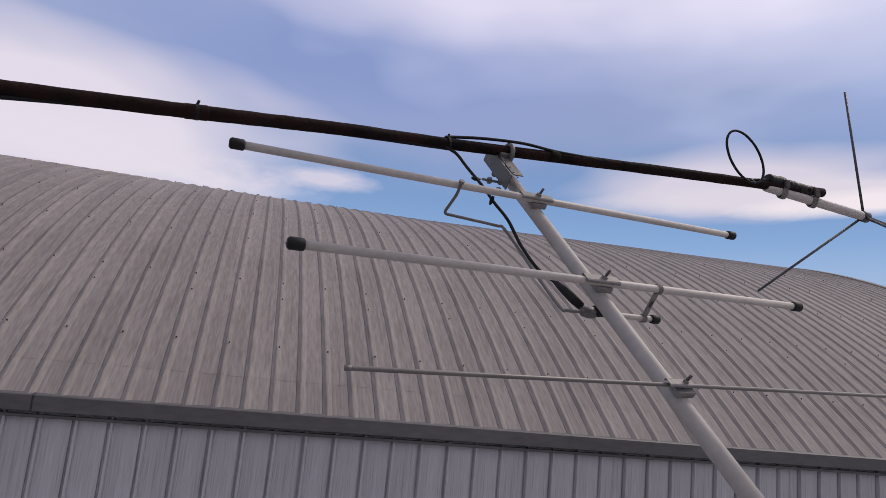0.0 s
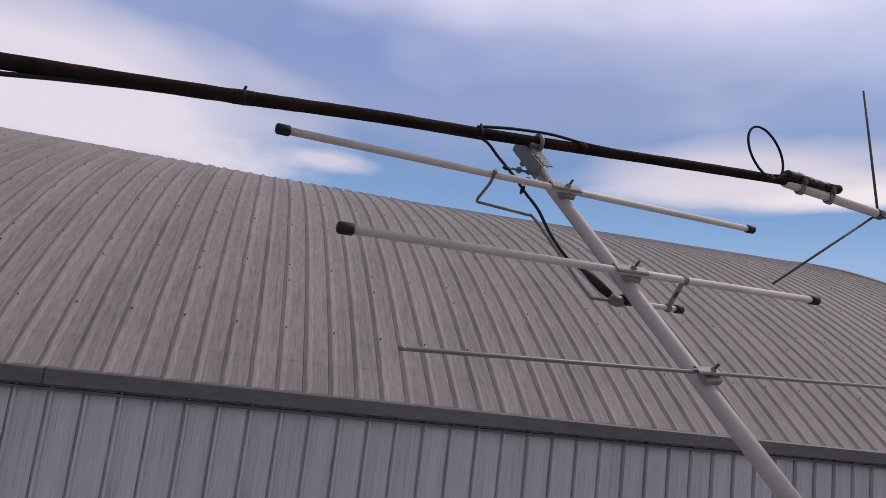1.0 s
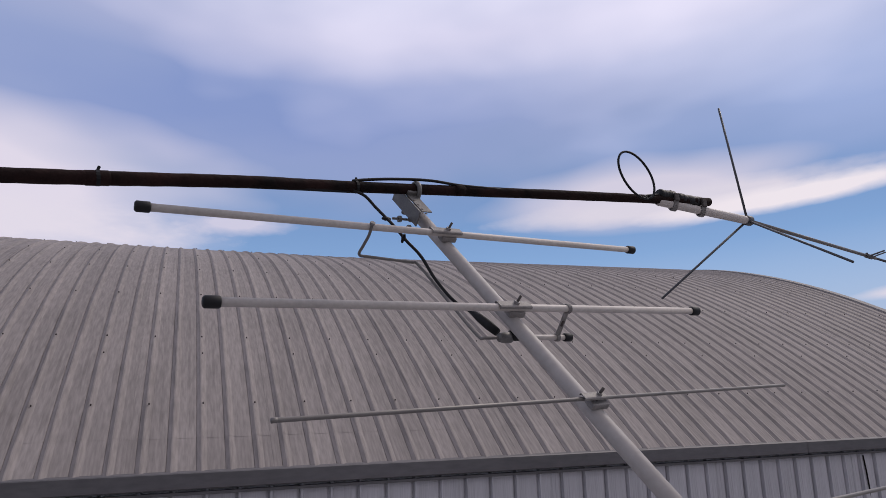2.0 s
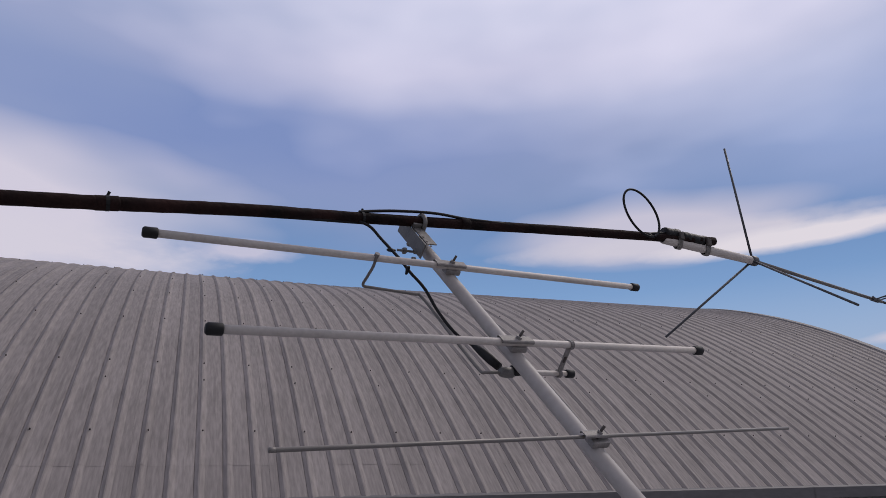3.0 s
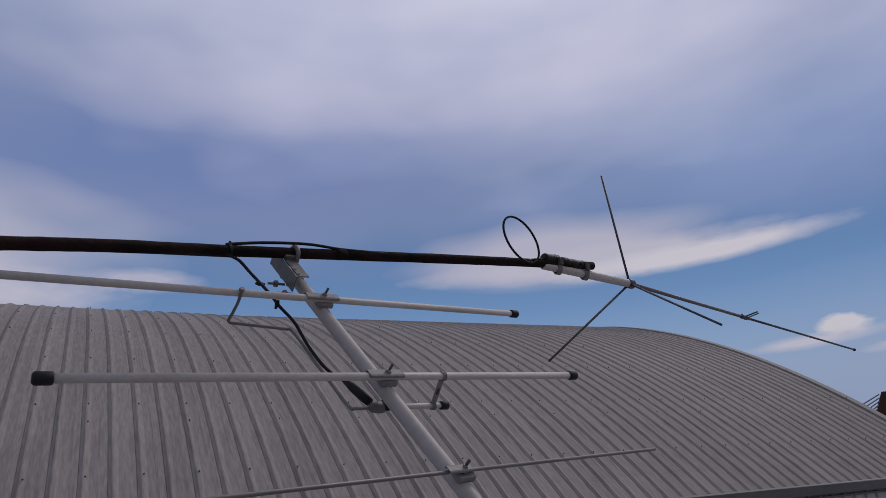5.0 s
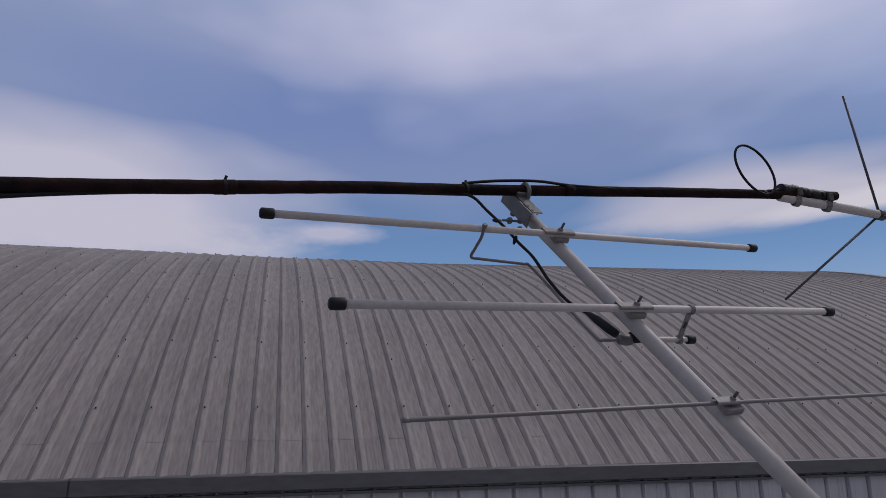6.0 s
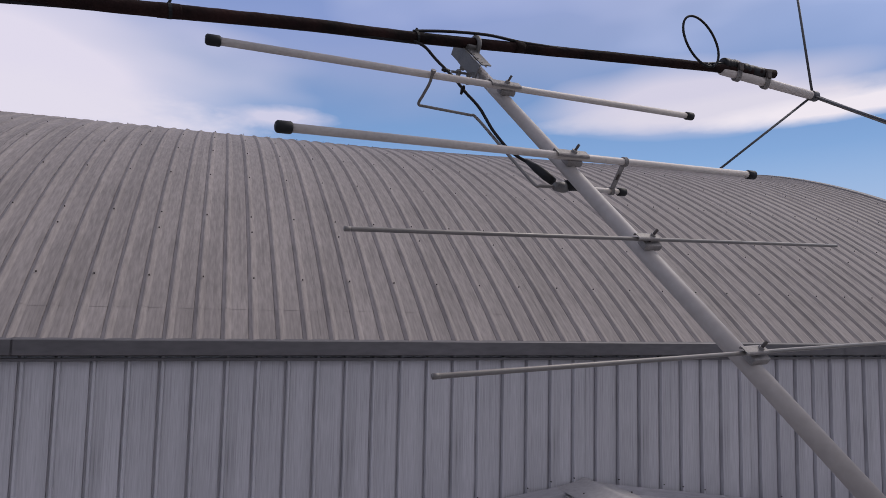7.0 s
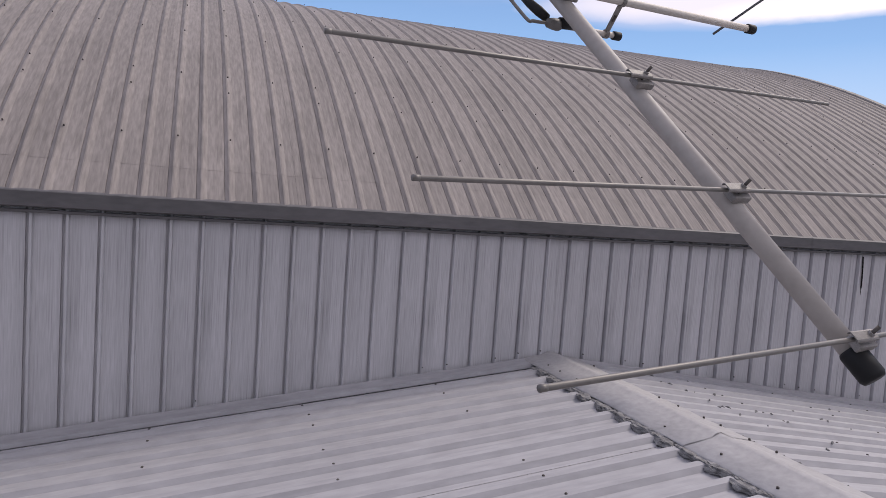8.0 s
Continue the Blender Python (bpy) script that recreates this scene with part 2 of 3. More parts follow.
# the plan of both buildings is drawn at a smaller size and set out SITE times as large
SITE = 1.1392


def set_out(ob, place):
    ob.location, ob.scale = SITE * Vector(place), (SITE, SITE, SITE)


# ---- ground ----
bm = bmesh.new()
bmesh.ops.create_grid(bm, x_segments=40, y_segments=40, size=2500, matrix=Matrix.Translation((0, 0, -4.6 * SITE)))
ground = part("ground", bm, M_GROUND)
tagged(ground, "bare brown ground far below the roofs", "ground", kind="structure")

# ---- warehouse with the arched roof ----
WH = (3.0, 8.0, -4.6)
RPITCH, WPITCH = 0.1656, 0.1835
ARC_R, ARC_A, EAVE_Z = 12.27, radians(39.72), 0.135
ARC_Y, ARC_Z = ARC_R * math.sin(ARC_A), EAVE_Z - ARC_R * math.cos(ARC_A)
warehouse = thing("warehouse", WH, "long grey metal warehouse with an arched ribbed roof", "building")
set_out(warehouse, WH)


def arc(a, lift=0.0, x=4.0):
    """A place on the arched roof: a runs from -1 at the front eave to 1 at the back; its crown rises a little along x."""
    g = a * ARC_A
    y = ARC_Y + (ARC_R + lift) * math.sin(g)
    rise = (0.020 * max(0.0, x - 3.0) - 0.022) * min(1.2, max(0.0, y) / 4.5)
    return y, ARC_Z + (ARC_R + lift) * math.cos(g) + rise


def arc_at(y):
    """How far along the arch a place lies, from its distance behind the eave."""
    return math.asin((y - ARC_Y) / ARC_R) / ARC_A


def roof_sheet_mesh(count, a0, a1, steps, lift, x0):
    bm = bmesh.new()
    # the shallow groove is added to shade a thin line beside each rib
    sec = ribbed(0, count, RPITCH, 0.060, 0.008, 0.0135, groove=0.0045, deep=0.004, skew=0.004)
    rows = []
    for k in range(steps + 1):
        a = a0 + (a1 - a0) * k / steps
        row = []
        for x, h in sec:
            y, z = arc(a, h + lift, x0 + x)
            row.append(bm.verts.new((x, y, z)))
        rows.append(row)
    for r, s in zip(rows, rows[1:]):
        for i in range(len(sec) - 1):
            bm.faces.new((r[i], r[i + 1], s[i + 1], s[i]))
    return mesh_of("roof_sheet", bm, M_ROOF)


# the rib that carries the column of screws over x = 1.052
SHEET = 5
first = 1.052 - 0.5 * RPITCH - 32 * RPITCH
n, x, ROOF_END = 0, first, first + 87 * RPITCH
while x < ROOF_END - 0.01:
    # a narrow sheet closes the far end
    wide = min(SHEET, round((ROOF_END - x) / RPITCH))
    for a0, a1, steps, lift in ((-1.0035, arc_at(0.30), 3, 0.0), (arc_at(0.22), 0.992, 60, 0.0009)):
        ob = new("roof_sheet", roof_sheet_mesh(wide, a0, a1, steps, lift, x))
        ob.parent = warehouse
        # sheets lie by turns a little over their neighbours
        ob.location = (x - WH[0], -WH[1], -WH[2] + (0.0015 if n % 2 else 0.0))
    x, n = x + wide * RPITCH, n + 1

# verge trim along the far end, an angle that follows the arch
bm = bmesh.new()
rows = []
for k in range(73):
    a = -1.012 + 2.024 * k / 72
    row = []
    for x, lift in ((ROOF_END - 0.10, 0.012), (ROOF_END - 0.09, 0.026), (ROOF_END + 0.03, 0.030), (ROOF_END + 0.032, -0.16), (ROOF_END + 0.028, -0.16), (ROOF_END + 0.026, 0.022)):
        y, z = arc(a, lift, x)
        row.append(bm.verts.new((x, y, z)))
    rows.append(row)
for r, s in zip(rows, rows[1:]):
    for i in range(6):
        bm.faces.new((r[i], r[(i + 1) % 6], s[(i + 1) % 6], s[i]))
own(part("verge_trim", bm, M_VERGE, warehouse, "plain grey sheet trim along the roof's end"), WH)

# wall sheets
WALL_TOP, WALL_BOTTOM = 0.10, -4.6


def wall_sheet_mesh(count):
    bm = bmesh.new()
    # the deep groove is an added recess that darkens each rib's left side
    sec = ribbed(0, count, WPITCH, 0.026, 0.014, 0.020, groove=0.014, deep=0.014)
    lo = [bm.verts.new((x, -h, WALL_BOTTOM)) for x, h in sec]
    hi = [bm.verts.new((x, -h, WALL_TOP)) for x, h in sec]
    for i in range(len(sec) - 1):
        bm.faces.new((lo[i], lo[i + 1], hi[i + 1], hi[i]))
    return mesh_of("wall_sheet", bm, M_WALL)


wall_me = wall_sheet_mesh(4)
first = 0.170 - 0.5 * WPITCH - 26 * WPITCH
n = 0
while first + n * 4 * WPITCH < ROOF_END - 0.3:
    ob = new("wall_sheet", wall_me)
    ob.parent = warehouse
    ob.location = (first + n * 4 * WPITCH - WH[0], 0.020 - WH[1] - (0.0015 if n % 2 else 0), -WH[2])
    n += 1
WALL_END = first + n * 4 * WPITCH

# end walls and back wall, plain, closing the building
for name, x in (("end_wall", first + 0.01), ("end_wall", WALL_END - 0.02)):
    bm = bmesh.new()
    prof = [(0.06, WALL_BOTTOM)] + [arc(-1 + 2 * k / 40, -0.03, x) for k in range(41)] + [(2 * ARC_Y - 0.06, WALL_BOTTOM)]
    va = [bm.verts.new((x, max(0.06, y), z)) for y, z in prof]
    vb = [bm.verts.new((x + 0.06, max(0.06, y), z)) for y, z in prof]
    bm.faces.new(va)
    bm.faces.new(vb)
    for i in range(len(va)):
        j = (i + 1) % len(va)
        bm.faces.new((va[i], va[j], vb[j], vb[i]))
    own(part(name, bm, M_WALL, warehouse), WH)
bm = bmesh.new()
add_block(bm, pose((first + WALL_END) / 2, 2 * ARC_Y, -2.3), (WALL_END - first, 0.06, 4.6))
own(part("back_wall", bm, M_WALL, warehouse), WH)

# eave flashing: dark folded strip under the roof's edge, in lengths
x = -6.25
while x < ROOF_END:
    ln_ = min(6.0, ROOF_END - x)
    bm = bmesh.new()
    sec = [(0.10, 0.150), (-0.045, 0.128), (-0.052, 0.122), (-0.055, 0.040), (-0.044, 0.034), (-0.044, 0.038), (-0.050, 0.044), (-0.047, 0.118), (0.10, 0.143)]
    ends = [[bm.verts.new((xx, y, z)) for y, z in sec] for xx in (x + 0.001, x + ln_ + 0.012)]
    for i in range(len(sec)):
        j = (i + 1) % len(sec)
        bm.faces.new((ends[0][i], ends[0][j], ends[1][j], ends[1][i]))
    bm.faces.new(ends[0])
    bm.faces.new(ends[1])
    own(part("eave_flashing", bm, M_FLASH, warehouse, "dark grey folded eave strip"), WH)
    x += ln_
bm = bmesh.new()
add_block(bm, pose((first + ROOF_END) / 2, -0.004, 0.010), (ROOF_END - first, 0.046, 0.018), 0.003)
own(part("eave_angle", bm, M_FLASH, warehouse), WH)

# roof screws on every second rib
bm = bmesh.new()
for yr, k, step in ((0.475, -24, 2), (1.00, -24, 4), (1.22, -24, 2), (2.0, -24, 2), (2.80, -24, 2), (3.6, -24, 2), (4.4, -24, 2)):
    a = arc_at(yr)
    while 1.052 + k * RPITCH < ROOF_END:
        y, z = arc(a, 0.024, 1.059 + k * RPITCH)
        nrm = Vector((0, math.sin(a * ARC_A), math.cos(a * ARC_A)))
        p = Vector((1.059 + k * RPITCH + random.uniform(-0.004, 0.004), y + random.uniform(-0.012, 0.012), z))
        add_sweep(bm, [p - nrm * 0.004, p + nrm * 0.003, p + nrm * 0.007], [0.0054, 0.0054, 0.0036], 6)
        k += step
own(tagged(part("roof_screws", bm, M_SCREW, warehouse, "small dark rusted screw heads"), kind="stuff"), WH)

# wall screws just over the low roof, and a dark strip for the gap of a sprung sheet lap
bm = bmesh.new()
for k in range(-8, 52):
    x = 0.170 + k * WPITCH + random.uniform(-0.01, 0.01)
    if random.random() < 0.45:
        continue
    z = -0.82 - (0.121 * (3.365 - x) if x < 3.365 else 0.143 * (x - 3.365)) + random.uniform(-0.012, 0.012)
    add_sweep(bm, [(x, 0.004, z), (x, -0.006, z)], [0.006, 0.004], 6)
own(tagged(part("wall_screws", bm, M_SCREW, warehouse, "small dark rusted screw heads"), kind="stuff"), WH)
# a solid dark rod stands for the shade inside the open lap
bm = bmesh.new()
add_sweep(bm, smooth_path([(6.452, 0.012, -0.015), (6.458, 0.008, -0.13), (6.470, 0.012, -0.26), (6.480, 0.02, -0.36)], 4), [0.006] * 10 + [0.002] * 3, 6)
own(part("lap_shade_strip", bm, M_DARK, warehouse, "dark strip drawn for the shade in an open sheet lap"), WH)

# ---- lower building with the shallow gable roof ----
LB = (3.12, -3.0, -4.6)
RIDGE_X, RIDGE_Z = 3.365, -0.893
SL_L, SL_R, LPITCH = 0.121, 0.143, 0.186
low_house = thing("low_building", LB, "low building with a pale grey ribbed gable roof", "building")
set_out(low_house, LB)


def low(x):
    """Height of the low roof's pans."""
    return RIDGE_Z - (SL_L * (RIDGE_X - x) if x < RIDGE_X else SL_R * (x - RIDGE_X))


def low_sheet(x0, x1, y0, count, lift):
    """Roof sheet whose ribs run from the ridge down to the eave."""
    bm = bmesh.new()
    sec = ribbed(0, count, LPITCH, 0.088, 0.046, 0.025, phase=0.5)
    rows = []
    for k in range(7):
        x = x0 + (x1 - x0) * k / 6
        rows.append([bm.verts.new((x, y0 - s, low(x) + h + lift)) for s, h in sec])
    for r, s in zip(rows, rows[1:]):
        for i in range(len(sec) - 1):
            bm.faces.new((r[i], r[i + 1], s[i + 1], s[i]))
    return bm


LOW_Y0 = -0.148
for i in range(9):
    own(part("roof_sheet", low_sheet(-3.6, RIDGE_X - 0.06, LOW_Y0 - i * 4 * LPITCH, 4, 0.0015 * (i % 2)), M_LOW, low_house), LB)
    own(part("roof_sheet", low_sheet(RIDGE_X + 0.10, 9.4, LOW_Y0 - i * 4 * LPITCH, 4, 0.0015 * (i % 2)), M_LOW, low_house), LB)
LOW_Y1 = LOW_Y0 - 36 * LPITCH

# ridge cap: bent sheet with a rolled crown, in two lengths
def cap_length(y0, y1, lift):
    bm = bmesh.new()
    sec = [(-0.222, 0.030), (-0.218, 0.038), (-0.06, 0.048), (-0.026, 0.060), (0.0, 0.064), (0.03, 0.058), (0.07, 0.046), (0.225, 0.036), (0.240, 0.024)]
    rows = []
    n = 14
    for k in range(n + 1):
        y = y0 + (y1 - y0) * k / n
        rows.append([bm.verts.new((RIDGE_X + sx + random.uniform(-0.003, 0.003), y, low(RIDGE_X + sx) + h + lift + random.uniform(-0.002, 0.002))) for sx, h in sec])
    for r, s in zip(rows, rows[1:]):
        for i in range(len(sec) - 1):
            bm.faces.new((r[i], r[i + 1], s[i + 1], s[i]))
    return bm


own(part("ridge_cap", cap_length(0.0, -1.75, 0.003), M_CAP, low_house, "plain bent grey ridge sheet", True), LB)
own(part("ridge_cap", cap_length(-1.70, LOW_Y1, 0.0), M_CAP, low_house, "plain bent grey ridge sheet", True), LB)

# broken mortar under the ridge cap's edge, a lump in each pan
def lump(seed):
    bm = bmesh.new()
    bmesh.ops.create_icosphere(bm, subdivisions=3, radius=1.0)
    for v in bm.verts:
        k = 1 + 0.45 * noise.noise(v.co * 1.6 + Vector((seed * 3.1, 0, 0))) + 0.30 * noise.noise(v.co * 4.5 + Vector((0, seed, 0)))
        step = round(v.co.y * 2.2) / 2.2 * 0.35 + v.co.y * 0.65
        v.co = Vector((v.co.x * 0.040 * k, step * 0.078 * k, max(-0.6, min(0.75, v.co.z)) * 0.026 * k))
    return mesh_of("mortar", bm, M_MORTAR)


lumps = [lump(s) for s in range(9)]
for i in range(36):
    y = LOW_Y0 - i * LPITCH
    if y > -0.2:
        continue
    for dy, sc in ((0.0, 1.0), (0.062, 0.62), (0.105, 0.5)):
        ob = new("mortar", lumps[(i * 4 + int(dy * 40)) % 9])
        ob.parent = low_house
        x = RIDGE_X - 0.228 + random.uniform(-0.016, 0.010)
        yy = y + dy + random.uniform(-0.012, 0.012)
        ob.location = (x - LB[0], yy - LB[1], low(x) + (0.014 if dy == 0 else 0.020) - LB[2])
        ob.rotation_euler = (0, 0, random.uniform(-0.3, 0.3) + (math.pi if i % 2 else 0))
        ob.scale = (sc * random.uniform(0.85, 1.15), sc * random.uniform(0.85, 1.1), sc)

# crumbs of mortar and dirt along the cap's other edge and on the roof
bm = bmesh.new()
for i in range(150):
    y = random.uniform(-0.2, -4.5)
    if i < 70:
        x = RIDGE_X + 0.245 + random.uniform(-0.015, 0.03)
    else:
        x = RIDGE_X + random.choice((0.75, 1.05, 1.6, 2.2)) + random.uniform(-0.08, 0.08)
        y = LOW_Y0 - (round((y - LOW_Y0) / -LPITCH) + 0.5) * LPITCH + random.uniform(-0.03, 0.03)
    r = random.uniform(0.004, 0.011)
    z = low(x) + (0.026 if i >= 70 else 0.016)
    g = random.uniform(0, 3.14)
    d = Vector((math.cos(g), math.sin(g), 0)) * r * random.uniform(1.0, 2.6)
    add_sweep(bm, [Vector((x, y, z)) - d, Vector((x, y, z + r * 0.5)), Vector((x, y, z)) + d], [r * 0.3, r, r * 0.4], 5)
own(tagged(part("crumbs", bm, M_MORTAR, low_house, "dark crumbs of dirt and mortar"), kind="stuff"), LB)

# side flashing against the warehouse wall
for x0, x1 in ((-3.6, 1.535), (1.535, RIDGE_X - 0.02), (RIDGE_X + 0.02, 9.4)):
    bm = bmesh.new()
    rows = []
    for k in range(9):
        x = x0 + (x1 - x0) * k / 8
        z = low(x)
        lift = 0.002 if x0 == 1.535 else 0.0
        rows.append([bm.verts.new((x, y, z + h + lift)) for y, h in ((-0.006, 0.040), (-0.012, 0.036), (-0.085, 0.030), (-0.128, 0.030), (-0.136, 0.002))])
    for r, s in zip(rows, rows[1:]):
        for i in range(4):
            bm.faces.new((r[i], r[i + 1], s[i + 1], s[i]))
    own(part("wall_flashing", bm, M_LOW, low_house, "folded grey strip against the tall wall"), LB)

# screws of the low roof
bm = bmesh.new()
for i in range(36):
    y = LOW_Y0 - (i + 0.5) * LPITCH
    for x in (-1.1, -0.23, 0.644, 1.517, 2.39, 4.43, 5.30, 6.17, 7.04):
        if random.random() < 0.25:
            continue
        xx, yy = x + random.uniform(-0.015, 0.015), y + random.uniform(-0.008, 0.008)
        z = low(xx) + 0.025
        add_sweep(bm, [(xx, yy, z - 0.004), (xx, yy, z + 0.003), (xx, yy, z + 0.006)], [0.0075, 0.0075, 0.005], 6)
for i in range(34):
    y = -0.25 - i * LPITCH + random.uniform(-0.03, 0.03)
    for sx in (-0.16, 0.20):
        if random.random() < 0.45:
            continue
        x = RIDGE_X + sx + random.uniform(-0.02, 0.02)
        z = low(x) + 0.046
        add_sweep(bm, [(x, y, z - 0.006), (x, y, z + 0.003), (x, y, z + 0.005)], [0.0065, 0.0065, 0.004], 6)
own(tagged(part("roof_screws", bm, M_SCREW, low_house, "small dark rusted screw heads"), kind="stuff"), LB)

# plain walls under the low roof, with a gable at the far end
def wall_panel(corners, shift):
    bm = bmesh.new()
    a = [bm.verts.new(c) for c in corners]
    b = [bm.verts.new(Vector(c) + Vector(shift)) for c in corners]
    bm.faces.new(a)
    bm.faces.new(b)
    for k in range(len(a)):
        m = (k + 1) % len(a)
        bm.faces.new((a[k], a[m], b[m], b[k]))
    return bm


YF = LOW_Y1 + 0.15
for x, shift in ((-3.45, (0.12, 0, 0)), (9.25, (-0.12, 0, 0))):
    own(part("wall", wall_panel([(x, -0.06, -4.6), (x, -0.06, low(x) - 0.03), (x, YF, low(x) - 0.03), (x, YF, -4.6)], shift), M_PALE, low_house), LB)
own(part("gable_wall", wall_panel([(-3.3, YF, -4.6), (-3.3, YF, low(-3.3) - 0.03), (RIDGE_X, YF, low(RIDGE_X) - 0.03), (9.1, YF, low(9.1) - 0.03), (9.1, YF, -4.6)], (0, 0.12, 0)), M_PALE, low_house), LB)

# ---- mast ----
# how mast and antennas hang together, turned and set over the low roof
HANG = pose(0.1027, -0.6769, 0.0375, -4.408, 0.075, -0.858)


def hang(ob, place):
    ob.matrix_world = HANG @ Matrix.Translation(place)


MAST = [(-0.75, -3.66, 0.306), (0.0, -3.42, 0.458), (0.505, -3.253, 0.559), (0.758, -3.173, 0.609), (1.011, -3.100, 0.658), (1.241, -3.028, 0.700), (1.854, -2.948, 0.769), (2.335, -2.895, 0.815)]
MB = MAST[0]
mast = thing("mast", MB, "dark rusted steel mast pole lying nearly level", "pole")
hang(mast, MB)
bm = bmesh.new()
line = smooth_path(MAST, 12)
add_sweep(bm, line, [0.0128 - 0.0006 * i / len(line) + random.uniform(-0.0004, 0.0004) for i in range(len(line))], 16)
own(part("pole", bm, M_MAST, mast, "", True), MB)
for x, y, z, half in ((0.758, -3.173, 0.609, 0.02), (1.50, -2.993, 0.731, 0.012)):
    bm = bmesh.new()
    d = Vector((0.95, 0.25, 0.18)).normalized()
    c = Vector((x, y, z))
    add_sweep(bm, [c - d * half, c - d * (half - 0.002), c + d * (half - 0.002), c + d * half], [0.0126, 0.0136, 0.0136, 0.0126], 14)
    own(part("sleeve", bm, M_MAST, mast, "dark joint sleeve", True), MB)

# ---- five-element beam antenna ----
E0 = Vector((1.402, -3.105, 0.576))
B = Vector((0.218, -0.638, -0.738)).normalized()
U = Vector((0.983, 0.172, 0.055))
U.normalize()
N = U.cross(B).normalized()
if N.y < 0:
    N = -N
AB = tuple(E0)
beam = thing("beam_antenna", AB, "white five-element beam antenna on a grey boom clamped to the mast", "antenna")
hang(beam, AB)


def at_boom(s, u=0.0, n=0.0):
    return E0 + B * s + U * u + N * n


BOOM_R = 0.0138
bm = bmesh.new()
add_sweep(bm, [at_boom(s, 0.027, 0.028) for s in (-0.15, 0.0, 0.5, 1.022)], BOOM_R, 24)
own(part("boom", bm, M_BOOM, beam, "scuffed grey aluminium boom tube", True), AB)
bm = bmesh.new()
add_sweep(bm, [at_boom(s, 0.027, 0.028) for s in (1.002, 1.006, 1.040, 1.045)], [0.0146, 0.0164, 0.0164, 0.0135], 24)
own(part("end_cap", bm, M_RUBBER, beam, "black rubber cap", True), AB)


def clamp(s, wide):
    """Saddle, plate, screw and wing nut that hold an element on the boom."""
    bm = bmesh.new()
    # saddle between element and boom
    add_block(bm, basis(at_boom(s, 0.027, 0.010), U, B), (0.036, 0.022, 0.012), 0.003)
    own(part("saddle", bm, M_STEEL, beam), AB)
    bm = bmesh.new()
    k = 1.0 if wide > 0.07 else 0.75
    sec = [(a * k, b * k) for a, b in ((-0.0088, -0.003), (-0.0082, -0.0068), (-0.006, -0.0082), (0.006, -0.0082), (0.0082, -0.0068), (0.0088, -0.003))]
    sec2 = [(a * 1.18, b - 0.0015 if b < 0 else b) for a, b in sec]
    ends = []
    for u in (-wide * 0.25, wide * 0.75):
        ends.append([bm.verts.new(at_boom(s + a, u, b)) for a, b in sec + sec2[::-1]])
    for i in range(len(ends[0])):
        j = (i + 1) % len(ends[0])
        bm.faces.new((ends[0][i], ends[0][j], ends[1][j], ends[1][i]))
    bm.faces.new(ends[0])
    bm.faces.new(ends[1])
    own(part("clamp_plate", bm, M_STEEL, beam, "bent zinc clamp plate"), AB)
    bm = bmesh.new()
    add_sweep(bm, [at_boom(s, 0.022, 0.008), at_boom(s, 0.022, -0.010), at_boom(s - 0.002, 0.027, -0.026 * k)], 0.0026, 8)
    own(part("screw", bm, M_SCREW, beam, "dark threaded bolt end", True), AB)
    bm = bmesh.new()
    add_sweep(bm, [at_boom(s, 0.022, -0.0085 * k), at_boom(s, 0.0225, -0.0145 * k)], [0.0062 * k, 0.0056 * k], 6)
    own(part("nut", bm, M_STEEL, beam, "weathered hexagon nut"), AB)


def tube_element(s, half_l, half_r, lean):
    def along(u):
        return at_boom(s, u) + Vector((0, 0, lean * u))

    bm = bmesh.new()
    add_sweep(bm, [along(-half_l), along(half_r)], 0.0072, 16)
    el = own(part("element", bm, M_ALU, beam, "white tube element", True), AB)
    for sg, h in ((-1, half_l), (1, half_r)):
        bm = bmesh.new()
        add_sweep(bm, [along(sg * (h - 0.018)), along(sg * (h - 0.016)), along(sg * (h + 0.004)), along(sg * (h + 0.007))], [0.0085, 0.0098, 0.0098, 0.007], 16)
        part("end_cap", bm, M_RUBBER, el, "black rubber end cap", True)


def rod_element(s, half_l, half_r, lean):
    def along(u):
        return at_boom(s, u) + Vector((0, 0, lean * u))

    bm = bmesh.new()
    add_sweep(bm, [along(-half_l), along(-half_l + 0.002), along(half_r)], [0.0030, 0.0033, 0.0031], 10)
    el = own(part("element", bm, M_ROD, beam, "thin grey rod element", True), AB)
    bm = bmesh.new()
    add_sweep(bm, [along(-half_l - 0.002), along(-half_l + 0.006)], 0.0036, 10)
    part("tip", bm, M_ROD, el, "", True)


S = (-0.008, 0.26, 0.505, 0.755, 1.002)
tube_element(S[0], 0.581, 0.568, -0.006)
tube_element(S[1], 0.526, 0.520, 0.0)
rod_element(S[2], 0.502, 0.512, 0.0)
rod_element(S[3], 0.485, 0.495, 0.0)
rod_element(S[4], 0.464, 0.465, 0.010)
for s in S:
    clamp(s, 0.072 if s < 0.3 else 0.045)

# bracket at the boom's far end: folded plate and bolt round the mast
bm = bmesh.new()
add_block(bm, basis(at_boom(-0.140, 0.008, -0.010), B, U), (0.118, 0.026, 0.003), 0.0008)
add_block(bm, basis(at_boom(-0.140, -0.009, 0.008), B, N), (0.125, 0.036, 0.003), 0.0008)
own(part("mast_bracket", bm, M_BRACKET, beam, "folded zinc angle bracket"), AB)
# dark discs stand for the shaded holes in the bracket's face
bm = bmesh.new()
for k in range(4):
    add_sweep(bm, [at_boom(-0.130 + 0.020 * k, 0.000, -0.0112), at_boom(-0.130 + 0.020 * k, 0.000, -0.0122)], 0.0028, 8)
